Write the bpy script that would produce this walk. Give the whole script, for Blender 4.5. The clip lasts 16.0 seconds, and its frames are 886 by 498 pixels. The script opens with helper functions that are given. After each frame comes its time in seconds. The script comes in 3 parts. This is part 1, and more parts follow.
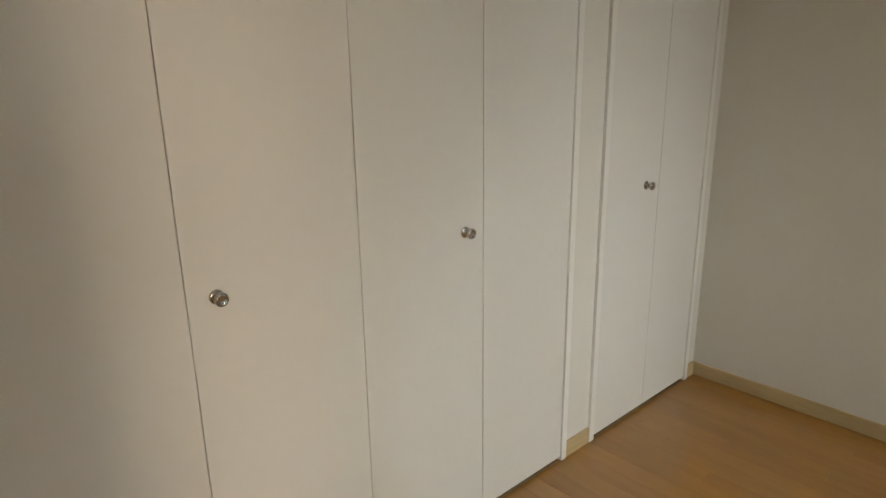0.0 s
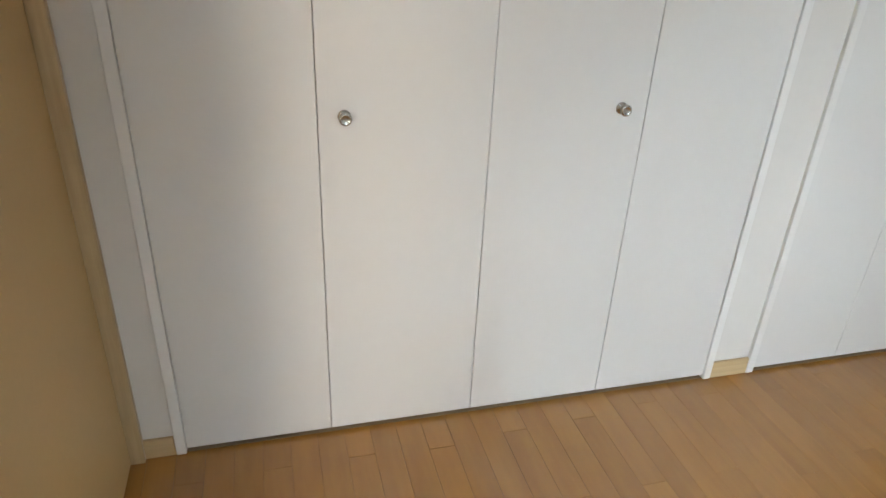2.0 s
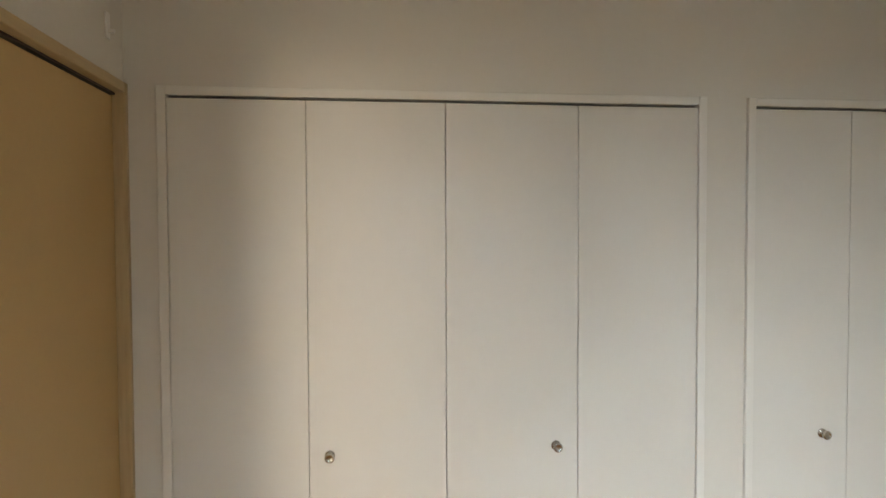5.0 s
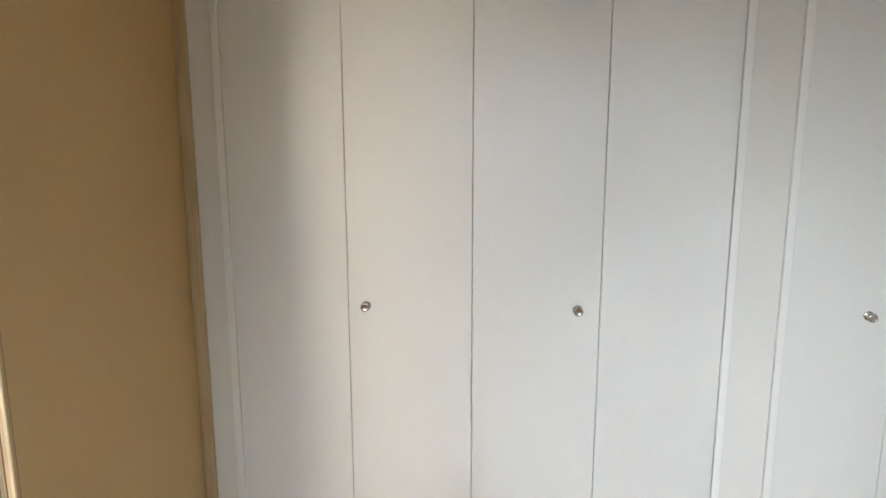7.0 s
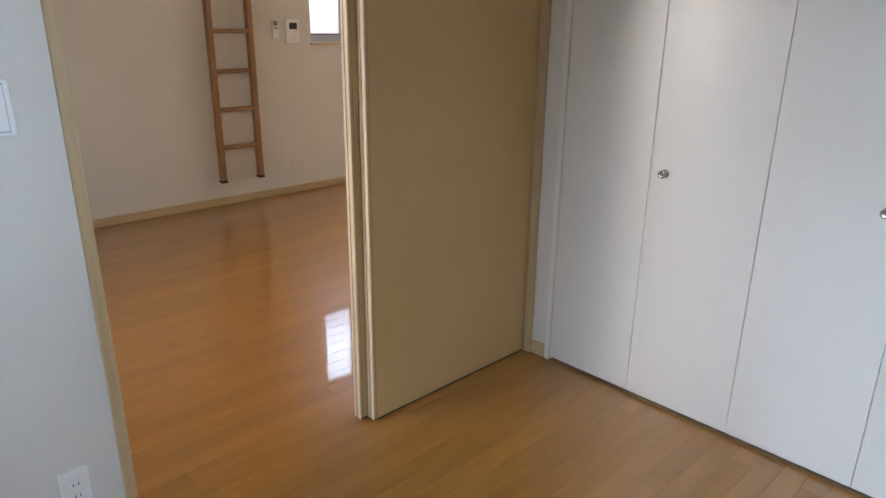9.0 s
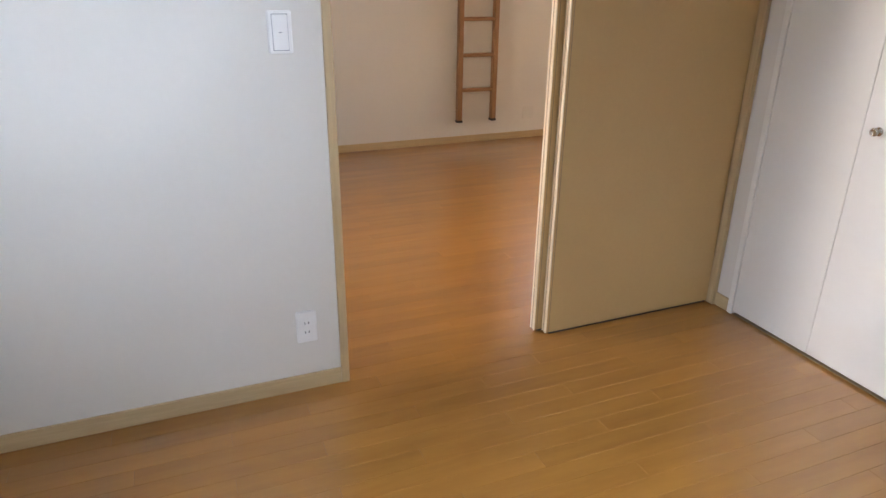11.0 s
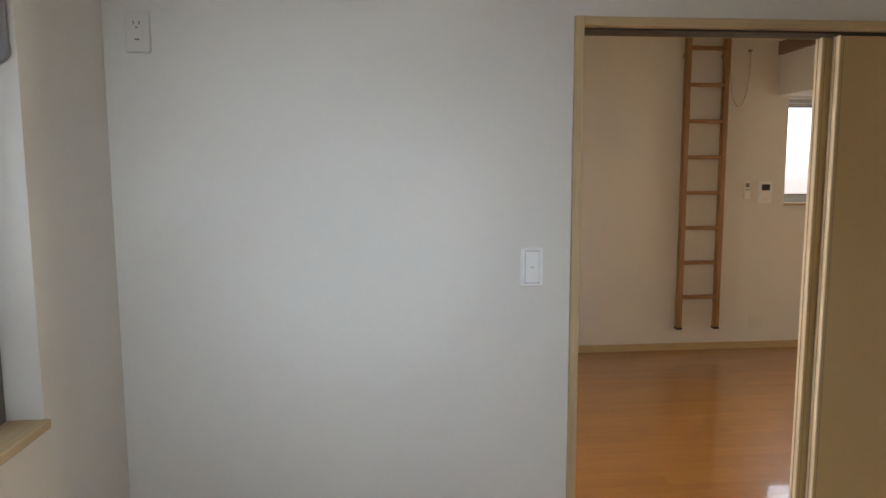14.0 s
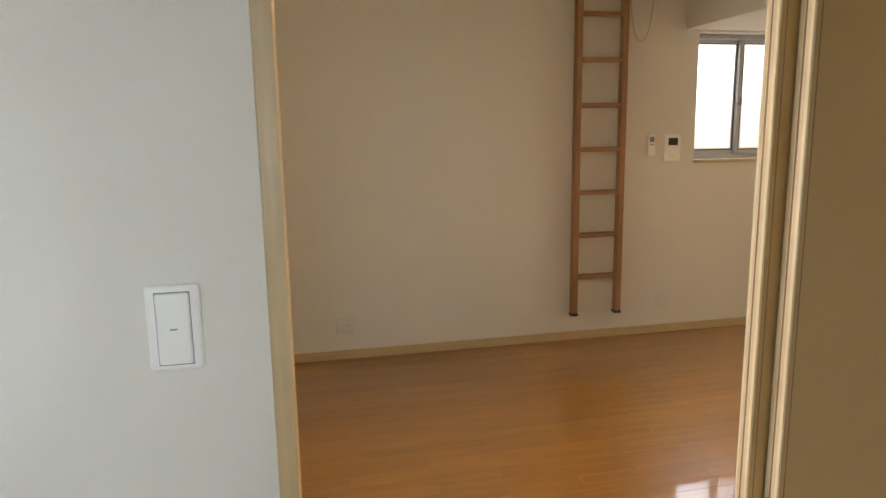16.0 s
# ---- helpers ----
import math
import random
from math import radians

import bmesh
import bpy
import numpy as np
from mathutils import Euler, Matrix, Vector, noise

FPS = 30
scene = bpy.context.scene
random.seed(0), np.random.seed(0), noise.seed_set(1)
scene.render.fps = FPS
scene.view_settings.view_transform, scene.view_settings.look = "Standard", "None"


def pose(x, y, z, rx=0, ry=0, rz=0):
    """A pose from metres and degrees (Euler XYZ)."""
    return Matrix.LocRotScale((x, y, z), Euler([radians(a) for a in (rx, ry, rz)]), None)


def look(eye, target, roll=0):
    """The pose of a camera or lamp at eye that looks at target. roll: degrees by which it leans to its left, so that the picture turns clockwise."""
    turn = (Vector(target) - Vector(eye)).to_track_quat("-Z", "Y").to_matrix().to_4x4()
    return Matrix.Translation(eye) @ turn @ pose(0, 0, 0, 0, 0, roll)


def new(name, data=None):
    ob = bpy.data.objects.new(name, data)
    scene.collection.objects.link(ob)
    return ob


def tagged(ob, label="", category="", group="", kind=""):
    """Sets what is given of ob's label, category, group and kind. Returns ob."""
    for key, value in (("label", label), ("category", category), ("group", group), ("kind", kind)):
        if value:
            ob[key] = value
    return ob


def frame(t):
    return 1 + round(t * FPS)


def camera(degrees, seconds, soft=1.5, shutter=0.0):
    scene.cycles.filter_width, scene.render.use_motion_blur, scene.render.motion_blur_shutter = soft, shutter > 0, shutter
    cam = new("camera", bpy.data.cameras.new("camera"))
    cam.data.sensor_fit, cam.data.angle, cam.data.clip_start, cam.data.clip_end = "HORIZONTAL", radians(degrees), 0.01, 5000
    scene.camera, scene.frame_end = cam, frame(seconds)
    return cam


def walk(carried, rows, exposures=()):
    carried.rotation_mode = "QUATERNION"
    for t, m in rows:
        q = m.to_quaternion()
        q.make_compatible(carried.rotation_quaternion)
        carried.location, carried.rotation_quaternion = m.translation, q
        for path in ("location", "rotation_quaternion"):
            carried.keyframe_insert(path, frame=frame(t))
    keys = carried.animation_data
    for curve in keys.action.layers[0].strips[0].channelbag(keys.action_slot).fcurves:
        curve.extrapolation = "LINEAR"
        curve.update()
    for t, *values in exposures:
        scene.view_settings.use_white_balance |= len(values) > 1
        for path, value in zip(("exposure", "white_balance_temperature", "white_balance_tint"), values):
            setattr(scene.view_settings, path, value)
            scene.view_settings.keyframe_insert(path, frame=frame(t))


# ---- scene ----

# camera and walk
cam = camera(67.7, 16.0)
PATH = [
    (0, (0.072, -1.243, 1.393), (1.361, 0.177, 0.826), -0.9),
    (0.5, (0.14, -1.247, 1.379), (1.133, 0.367, 0.739), -1.4),
    (1, (0.265, -1.273, 1.364), (1.154, 0.384, 0.682), -0.2),
    (1.5, (0.396, -1.368, 1.364), (0.831, 0.413, 0.565), 0.4),
    (2, (0.406, -1.492, 1.354), (0.887, 0.224, 0.446), 2.6),
    (2.5, (0.464, -1.624, 1.359), (0.874, 0.073, 0.383), 2.3),
    (3, (0.503, -1.754, 1.379), (0.694, 0.073, 0.589), 0.7),
    (3.5, (0.499, -1.861, 1.511), (0.716, 0.082, 1.091), 1.6),
    (4, (0.497, -1.945, 1.578), (0.787, 0.03, 1.453), 2.0),
    (4.2, (0.526, -1.97, 1.62), (0.813, 0.009, 1.573), 0.9),
    (6.3, (0.857, -2.038, 1.534), (1.035, -0.051, 1.394), -1.3),
    (6.5, (0.886, -2.067, 1.516), (0.963, -0.076, 1.35), -1.1),
    (7, (1.01, -2.127, 1.517), (0.846, -0.167, 1.156), -0.1),
    (7.5, (1.21, -2.098, 1.475), (0.649, -0.223, 1.064), 0.6),
    (8, (1.383, -2.15, 1.461), (0.572, -0.405, 0.916), -0.5),
    (8.5, (1.532, -2.213, 1.445), (0.512, -0.618, 0.801), 1.0),
    (9, (1.722, -2.212, 1.426), (0.352, -0.903, 0.788), 0.6),
    (9.2, (1.777, -2.205, 1.424), (0.323, -1.011, 0.746), 0.1),
    (11.3, (2.096, -2.277, 1.404), (0.332, -1.717, 0.645), 1.4),
    (11.5, (2.096, -2.314, 1.406), (0.296, -1.893, 0.644), 1.7),
    (12, (2.1, -2.38, 1.416), (0.239, -2.281, 0.689), 0.1),
    (12.5, (2.098, -2.382, 1.453), (0.199, -2.332, 0.825), -0.0),
    (13, (2.093, -2.396, 1.506), (0.145, -2.343, 1.054), -0.1),
    (13.5, (2.08, -2.402, 1.558), (0.104, -2.34, 1.258), 0.1),
    (14, (2.07, -2.388, 1.547), (0.09, -2.211, 1.32), -0.2),
    (14.5, (1.959, -2.214, 1.531), (0.016, -1.809, 1.285), 0.2),
    (15, (1.696, -2.029, 1.521), (-0.246, -1.663, 1.214), -0.2),
    (15.5, (1.344, -1.912, 1.529), (-0.581, -1.479, 1.202), -0.6),
    (16, (0.953, -1.739, 1.512), (-0.972, -1.323, 1.163), -0.9),
]
walk(cam, [(t, look(eye, target, roll)) for t, eye, target, roll in PATH],
     [(0, 0.36, 8500, 17), (0.6, 0.62, 8400, 17), (1.5, 0.95, 7300, 16), (2.5, 0.88, 6900, 18), (4.1, 0.78, 7900, 17), (6.4, 1.05, 7200, 17), (7.5, 1.10, 6600, 17), (8, 0.82, 6300, 18),
      (9.1, 0.80, 6250, 20), (11.5, 1.25, 6800, 25), (12.2, 1.14, 6900, 24), (13.2, 0.66, 7000, 22), (14, 0.50, 7100, 21), (15, 1.10, 7000, 20), (16, 0.82, 7500, 17)])

# ---- world, sun, large lights ----
world = bpy.data.worlds.new("world")
scene.world = world
world.use_nodes = True
wn = world.node_tree.nodes
sky = wn.new("ShaderNodeTexSky")
sky.sky_type = "NISHITA"
sky.sun_disc = False
sky.sun_elevation = radians(58)
sky.sun_rotation = radians(0)
sky.dust_density = 6.0
wn["Background"].inputs["Strength"].default_value = 0.12
world.node_tree.links.new(sky.outputs[0], wn["Background"].inputs["Color"])

sun = new("sun", bpy.data.lights.new("sun", "SUN"))
sun.data.energy, sun.data.angle, sun.data.color = 5.0, radians(0.5), (1.0, 0.95, 0.88)
sun.matrix_world = look((0, 4, 8), (0, 0, 1.6))


def window_light(name, eye, target, sx, sy, watts, color, spread):
    """Area lamp that stands in for daylight through a window opening."""
    ob = new(name, bpy.data.lights.new(name, "AREA"))
    d = ob.data
    d.shape, d.size, d.size_y, d.energy, d.color, d.spread = "RECTANGLE", sx, sy, watts, color, radians(spread)
    ob.matrix_world = look(eye, target)
    return ob


SKY = (0.68, 0.84, 1.0)
WARM_FILL = (1.0, 0.88, 0.65)
window_light("sky_south", (1.34, -3.66, 1.85), (1.85, 0.0, 0.50), 1.6, 0.9, 7.4, SKY, 52)
window_light("sky_south_high", (1.34, -3.85, 2.45), (1.45, -1.3, 0.0), 1.6, 0.9, 4.4, SKY, 58)
window_light("sky_east", (3.14, -2.30, 1.72), (0.0, -2.50, 1.38), 1.2, 0.9, 3.1, (0.60, 0.80, 1.0), 44)
window_light("sky_east_high", (3.35, -2.10, 2.40), (0.9, -1.3, 0.0), 1.3, 0.8, 4.5, SKY, 54)
# warm fill lamp outside the added north window, to brighten the next room
window_light("fill_living", (-1.7, 2.98, 1.50), (-0.6, -0.9, 1.4), 1.5, 1.0, 15.5, WARM_FILL, 84)
window_light("day_south", (-1.5, -3.62, 1.60), (-0.8, 0.3, 0.9), 0.9, 1.2, 9.0, (1.0, 0.95, 0.87), 80)
window_light("sky_far", (-3.86, 1.5, 2.1), (-1.9, 1.4, 0.3), 0.9, 0.8, 6.5, SKY, 120)


# ---- materials ----
def mat(name, color, rough=0.5, metal=0.0, var=0.06, scale=6.0, bump=0.0, bump_scale=300.0, coat=0.0, spec=0.5):
    """Principled material with tone variation at two scales and fine relief."""
    m = bpy.data.materials.new(name)
    m.use_nodes = True
    nt = m.node_tree
    n, l = nt.nodes, nt.links
    b = n["Principled BSDF"]
    b.inputs["Roughness"].default_value = rough
    b.inputs["Metallic"].default_value = metal
    b.inputs["Coat Weight"].default_value = coat
    b.inputs["Coat Roughness"].default_value = 0.12
    b.inputs["Specular IOR Level"].default_value = spec
    tc = n.new("ShaderNodeTexCoord")
    big = n.new("ShaderNodeTexNoise")
    big.inputs["Scale"].default_value, big.inputs["Detail"].default_value = scale, 5
    small = n.new("ShaderNodeTexNoise")
    small.inputs["Scale"].default_value, small.inputs["Detail"].default_value = scale * 14, 3
    l.new(tc.outputs["Object"], big.inputs["Vector"])
    l.new(tc.outputs["Object"], small.inputs["Vector"])
    mix = n.new("ShaderNodeMix")
    mix.data_type = "FLOAT"
    mix.inputs["Factor"].default_value = 0.4
    l.new(big.outputs["Fac"], mix.inputs["A"])
    l.new(small.outputs["Fac"], mix.inputs["B"])
    ramp = n.new("ShaderNodeValToRGB")
    ramp.color_ramp.elements[0].position, ramp.color_ramp.elements[1].position = 0.3, 0.7
    ramp.color_ramp.elements[0].color = (*[c * (1 - var) for c in color], 1)
    ramp.color_ramp.elements[1].color = (*[min(1, c * (1 + var)) for c in color], 1)
    l.new(mix.outputs["Result"], ramp.inputs["Fac"])
    l.new(ramp.outputs["Color"], b.inputs["Base Color"])
    rr = n.new("ShaderNodeMapRange")
    rr.inputs["To Min"].default_value, rr.inputs["To Max"].default_value = rough * 0.85, min(1, rough * 1.15)
    l.new(big.outputs["Fac"], rr.inputs["Value"])
    l.new(rr.outputs["Result"], b.inputs["Roughness"])
    if bump:
        fine = n.new("ShaderNodeTexNoise")
        fine.inputs["Scale"].default_value, fine.inputs["Detail"].default_value = bump_scale, 2
        l.new(tc.outputs["Object"], fine.inputs["Vector"])
        bp = n.new("ShaderNodeBump")
        bp.inputs["Strength"].default_value, bp.inputs["Distance"].default_value = bump, 0.001
        l.new(fine.outputs["Fac"], bp.inputs["Height"])
        l.new(bp.outputs["Normal"], b.inputs["Normal"])
    return m


def wood(name, dark, light, rough, along, coat=0.0, stretch=14.0, scale=9.0, tone=0.25, bump=0.1):
    """Wood grain that runs along one axis (0, 1, 2), with a tone of its own for each piece."""
    m = bpy.data.materials.new(name)
    m.use_nodes = True
    nt = m.node_tree
    n, l = nt.nodes, nt.links
    b = n["Principled BSDF"]
    b.inputs["Coat Weight"].default_value = coat
    b.inputs["Coat Roughness"].default_value = 0.045
    if coat:
        b.inputs["Coat IOR"].default_value = 1.65
        b.inputs["Specular IOR Level"].default_value = 0.25
    tc = n.new("ShaderNodeTexCoord")
    info = n.new("ShaderNodeObjectInfo")
    shift = n.new("ShaderNodeVectorMath")
    shift.operation = "MULTIPLY_ADD"
    shift.inputs[1].default_value = (1, 1, 1)
    l.new(tc.outputs["Object"], shift.inputs[0])
    mul = n.new("ShaderNodeMath")
    mul.operation = "MULTIPLY"
    mul.inputs[1].default_value = 37.0
    l.new(info.outputs["Random"], mul.inputs[0])
    l.new(mul.outputs[0], shift.inputs[2])
    mp = n.new("ShaderNodeMapping")
    sc = [stretch, stretch, stretch]
    sc[along] = 1.0
    mp.inputs["Scale"].default_value = sc
    l.new(shift.outputs[0], mp.inputs["Vector"])
    grain = n.new("ShaderNodeTexNoise")
    grain.inputs["Scale"].default_value, grain.inputs["Detail"].default_value = scale, 7
    grain.inputs["Roughness"].default_value = 0.62
    l.new(mp.outputs["Vector"], grain.inputs["Vector"])
    ramp = n.new("ShaderNodeValToRGB")
    ramp.color_ramp.elements[0].position, ramp.color_ramp.elements[1].position = 0.28, 0.72
    ramp.color_ramp.elements[0].color, ramp.color_ramp.elements[1].color = (*dark, 1), (*light, 1)
    l.new(grain.outputs["Fac"], ramp.inputs["Fac"])
    hsv = n.new("ShaderNodeHueSaturation")
    mr = n.new("ShaderNodeMapRange")
    mr.inputs["To Min"].default_value, mr.inputs["To Max"].default_value = 1 - tone, 1 + tone
    l.new(info.outputs["Random"], mr.inputs["Value"])
    l.new(mr.outputs["Result"], hsv.inputs["Value"])
    l.new(ramp.outputs["Color"], hsv.inputs["Color"])
    l.new(hsv.outputs["Color"], b.inputs["Base Color"])
    rr = n.new("ShaderNodeMapRange")
    rr.inputs["To Min"].default_value, rr.inputs["To Max"].default_value = rough * 0.95, rough * 1.05
    l.new(grain.outputs["Fac"], rr.inputs["Value"])
    l.new(rr.outputs["Result"], b.inputs["Roughness"])
    if bump:
        bp = n.new("ShaderNodeBump")
        bp.inputs["Strength"].default_value, bp.inputs["Distance"].default_value = bump, 0.0006
        l.new(grain.outputs["Fac"], bp.inputs["Height"])
        l.new(bp.outputs["Normal"], b.inputs["Normal"])
    return m


def glass(name, rough=0.0, tint=(0.93, 0.97, 0.95)):
    m = bpy.data.materials.new(name)
    m.use_nodes = True
    b = m.node_tree.nodes["Principled BSDF"]
    b.inputs["Base Color"].default_value = (*tint, 1)
    b.inputs["Roughness"].default_value = rough
    b.inputs["Transmission Weight"].default_value = 1.0
    b.inputs["IOR"].default_value = 1.45
    return m


WALLPAPER = mat("wallpaper", (0.69, 0.66, 0.59), 0.75, var=0.02, scale=3, bump=0.35, bump_scale=420)
CEILING = mat("ceiling_paper", (0.70, 0.67, 0.60), 0.85, var=0.02, scale=2, bump=0.3, bump_scale=300)
DOORWHITE = mat("closet_film", (0.71, 0.69, 0.63), 0.34, var=0.015, scale=3, bump=0.05, bump_scale=160)
FRAMEWHITE = mat("white_frame", (0.76, 0.74, 0.68), 0.38, var=0.02, scale=8)
PLASTIC = mat("white_plastic", (0.83, 0.82, 0.78), 0.32, var=0.015, scale=20)
IVORY = mat("ivory_plastic", (0.66, 0.63, 0.555), 0.6, var=0.02, scale=20)
BLACK = mat("black_plastic", (0.02, 0.02, 0.02), 0.5, var=0.1, scale=30)
GREYPLASTIC = mat("grey_plastic", (0.22, 0.22, 0.23), 0.45, var=0.06, scale=30)
NICKEL = mat("brushed_nickel", (0.52, 0.50, 0.46), 0.2, metal=1.0, var=0.05, scale=60)
ALU = mat("silver_aluminium", (0.42, 0.43, 0.43), 0.4, metal=0.7, var=0.05, scale=20)
BRONZE = mat("bronze_aluminium", (0.21, 0.175, 0.15), 0.42, metal=0.3, var=0.08, scale=20)
BLUEGREY = mat("blue_grey_metal", (0.22, 0.25, 0.30), 0.3, var=0.08, scale=20)
TEAL = mat("teal_print", (0.08, 0.33, 0.28), 0.4, var=0.1, scale=60)
RUBBER = mat("rubber_gasket", (0.015, 0.015, 0.016), 0.6, var=0.1, scale=40)
# tracks, rails and hook; also the shade bar under the sliding doors
DARK = mat("dark_track_and_shade", (0.05, 0.035, 0.025), 0.6, var=0.1, scale=20)
FLOORWOOD = wood("floor_veneer", (0.305, 0.134, 0.024), (0.390, 0.178, 0.034), 0.3, 1, coat=1.0, tone=0.08, scale=2.2, stretch=8.0, bump=0)
SEAM = mat("floor_seam", (0.25, 0.108, 0.020), 0.6, var=0.1)
MAPLE = wood("maple_trim", (0.46, 0.33, 0.17), (0.56, 0.41, 0.22), 0.42, 2, tone=0.04, scale=5)
MAPLE_X = wood("maple_trim_long", (0.46, 0.33, 0.17), (0.56, 0.41, 0.22), 0.42, 1, tone=0.04, scale=5)
SILLWOOD = wood("sill_wood", (0.46, 0.33, 0.17), (0.56, 0.41, 0.22), 0.4, 0, tone=0.04, scale=5)
PANEL = mat("door_film", (0.53, 0.350, 0.145), 0.5, var=0.03, scale=4, bump=0.12, bump_scale=260)
EDGE = mat("door_edge", (0.72, 0.59, 0.40), 0.42, var=0.03, scale=14)
EDGELIGHT = mat("door_lip", (0.84, 0.74, 0.54), 0.38, var=0.03, scale=14)
# brown of the painted shade on door edges and under the closets
SHADEBROWN = mat("brown_shade", (0.22, 0.15, 0.08), 0.55, var=0.05, scale=14)
LADDERWOOD = wood("ladder_wood", (0.240, 0.118, 0.045), (0.340, 0.178, 0.072), 0.45, 2, tone=0.06, scale=6)
RUNGWOOD = wood("rung_wood", (0.240, 0.118, 0.045), (0.340, 0.178, 0.072), 0.45, 1, tone=0.06, scale=6)
LOFTWOOD = wood("loft_wood", (0.16, 0.09, 0.045), (0.24, 0.14, 0.07), 0.5, 0, tone=0.05)
CLEAR = glass("clear_glass")
FROST = glass("frosted_glass", 0.55, (0.96, 0.98, 0.98))
SCREEN = mat("lcd_screen", (0.03, 0.03, 0.03), 0.2, var=0.1)
CORD = mat("cotton_cord", (0.42, 0.34, 0.22), 0.8, var=0.1, scale=90)
GROUND = mat("ground_gravel", (0.40, 0.38, 0.34), 0.95, var=0.35, scale=1.6, bump=0.8, bump_scale=30)
LEAF = mat("leaf", (0.085, 0.12, 0.065), 0.6, var=0.45, scale=5)


# ---- mesh helpers ----
def add_box(bm, x0, y0, z0, x1, y1, z1, bevel=0.0, seg=2):
    r = bmesh.ops.create_cube(bm, size=1.0)
    vs = r["verts"]
    for v in vs:
        v.co = Vector((x0 + (v.co.x + 0.5) * (x1 - x0), y0 + (v.co.y + 0.5) * (y1 - y0), z0 + (v.co.z + 0.5) * (z1 - z0)))
    if bevel:
        es = list({e for v in vs for e in v.link_edges})
        bmesh.ops.bevel(bm, geom=es, offset=bevel, segments=seg, affect="EDGES", profile=0.5)


def box_bm(*a, bevel=0.0, seg=2):
    bm = bmesh.new()
    add_box(bm, *a, bevel=bevel, seg=seg)
    return bm


def mesh_of(bm, name, material, smooth=False):
    me = bpy.data.meshes.new(name)
    bm.normal_update()
    bm.to_mesh(me)
    bm.free()
    me.materials.append(material)
    if smooth:
        for p in me.polygons:
            p.use_smooth = True
    return me


def part(name, bm, material, parent=None, label="", smooth=False):
    ob = new(name, mesh_of(bm, name, material, smooth))
    if parent:
        ob.parent = parent
    if label:
        ob["label"] = label
    return ob


def thing(name, label, category, at=(0, 0, 0), group="", kind="", turn=0):
    ob = new(name)
    ob.empty_display_size = 0.05
    ob.matrix_world = pose(*at, 0, 0, turn)
    return tagged(ob, label, category, group, kind)


def structure(name, bm, material, label):
    return tagged(part(name, bm, material), label, name.split("_")[0], kind="structure")


def lathe(profile, seg=28, axis="z"):
    """A solid of revolution from (radius, height) rows."""
    bm = bmesh.new()
    rings = []
    for r, h in profile:
        ring = []
        for i in range(seg):
            a = 2 * math.pi * i / seg
            p = (r * math.cos(a), r * math.sin(a), h)
            if axis == "y":
                p = (p[0], h, p[1])
            if axis == "x":
                p = (h, p[0], p[1])
            ring.append(bm.verts.new(p))
        rings.append(ring)
    for a, b in zip(rings, rings[1:]):
        for i in range(seg):
            bm.faces.new((a[i], a[(i + 1) % seg], b[(i + 1) % seg], b[i]))
    bm.faces.new(rings[0])
    bm.faces.new(rings[-1])
    bmesh.ops.recalc_face_normals(bm, faces=bm.faces)
    return bm


def tube(points, radius, seg=8):
    """A round bar through points."""
    bm = bmesh.new()
    rings = []
    pts = [Vector(p) for p in points]
    side = None
    for i, p in enumerate(pts):
        d = (pts[min(i + 1, len(pts) - 1)] - pts[max(i - 1, 0)]).normalized()
        ref = Vector((0, 0, 1)) if abs(d.z) < 0.9 else Vector((1, 0, 0))
        u = d.cross(ref).normalized() if side is None else (side - d * side.dot(d)).normalized()
        side = u
        v = d.cross(u)
        rings.append([bm.verts.new(p + radius * (math.cos(2 * math.pi * k / seg) * u + math.sin(2 * math.pi * k / seg) * v)) for k in range(seg)])
    for a, b in zip(rings, rings[1:]):
        for k in range(seg):
            bm.faces.new((a[k], a[(k + 1) % seg], b[(k + 1) % seg], b[k]))
    bm.faces.new(rings[0])
    bm.faces.new(rings[-1])
    bmesh.ops.recalc_face_normals(bm, faces=bm.faces)
    return bm


# ---- plan ----
RX = 2.70          # bedroom, east wall
SY = -3.20         # south wall
H = 2.46           # bedroom ceiling
WT = 0.13          # partition thickness
FX = -3.40         # living room, far wall
NY = 2.60          # living room, north wall
LH = 3.60          # living room ceiling
DY0, DY1 = -1.762, -0.025   # sliding door opening
DH = 2.0
CLOSET_A = (0.118, 1.741)
CLOSET_B = (1.935, 2.605)
CH = 2.0
SWIN = (0.475, 2.10, 0.965, 2.05)
EWIN = (-2.85, -1.25, 0.90, 2.05)
FWIN = (1.080, 1.902, 1.281, 2.180)
LWIN = (-2.50, -0.90, 0.95, 1.95)
PWIN = (-2.30, -0.70, 0.85, 2.05)

# walls
bm = bmesh.new()
fw = 0.026
add_box(bm, 0, 0, 0, CLOSET_A[0] - fw, 0.10, H)
add_box(bm, CLOSET_A[1] + fw, 0, 0, CLOSET_B[0] - fw, 0.10, H)
add_box(bm, CLOSET_B[1] + fw, 0, 0, RX, 0.10, H)
add_box(bm, CLOSET_A[0] - fw, 0, CH + fw, CLOSET_A[1] + fw, 0.10, H)
add_box(bm, CLOSET_B[0] - fw, 0, CH + fw, CLOSET_B[1] + fw, 0.10, H)
structure("wall_north", bm, WALLPAPER, "white wallpapered wall around the two closets")
bm = bmesh.new()
add_box(bm, 0, 0.70, -0.3, RX, 0.80, H)
add_box(bm, 1.80, 0.10, 0, 1.87, 0.70, H)
structure("wall_closet_back", bm, WALLPAPER, "plain wall inside the closets")

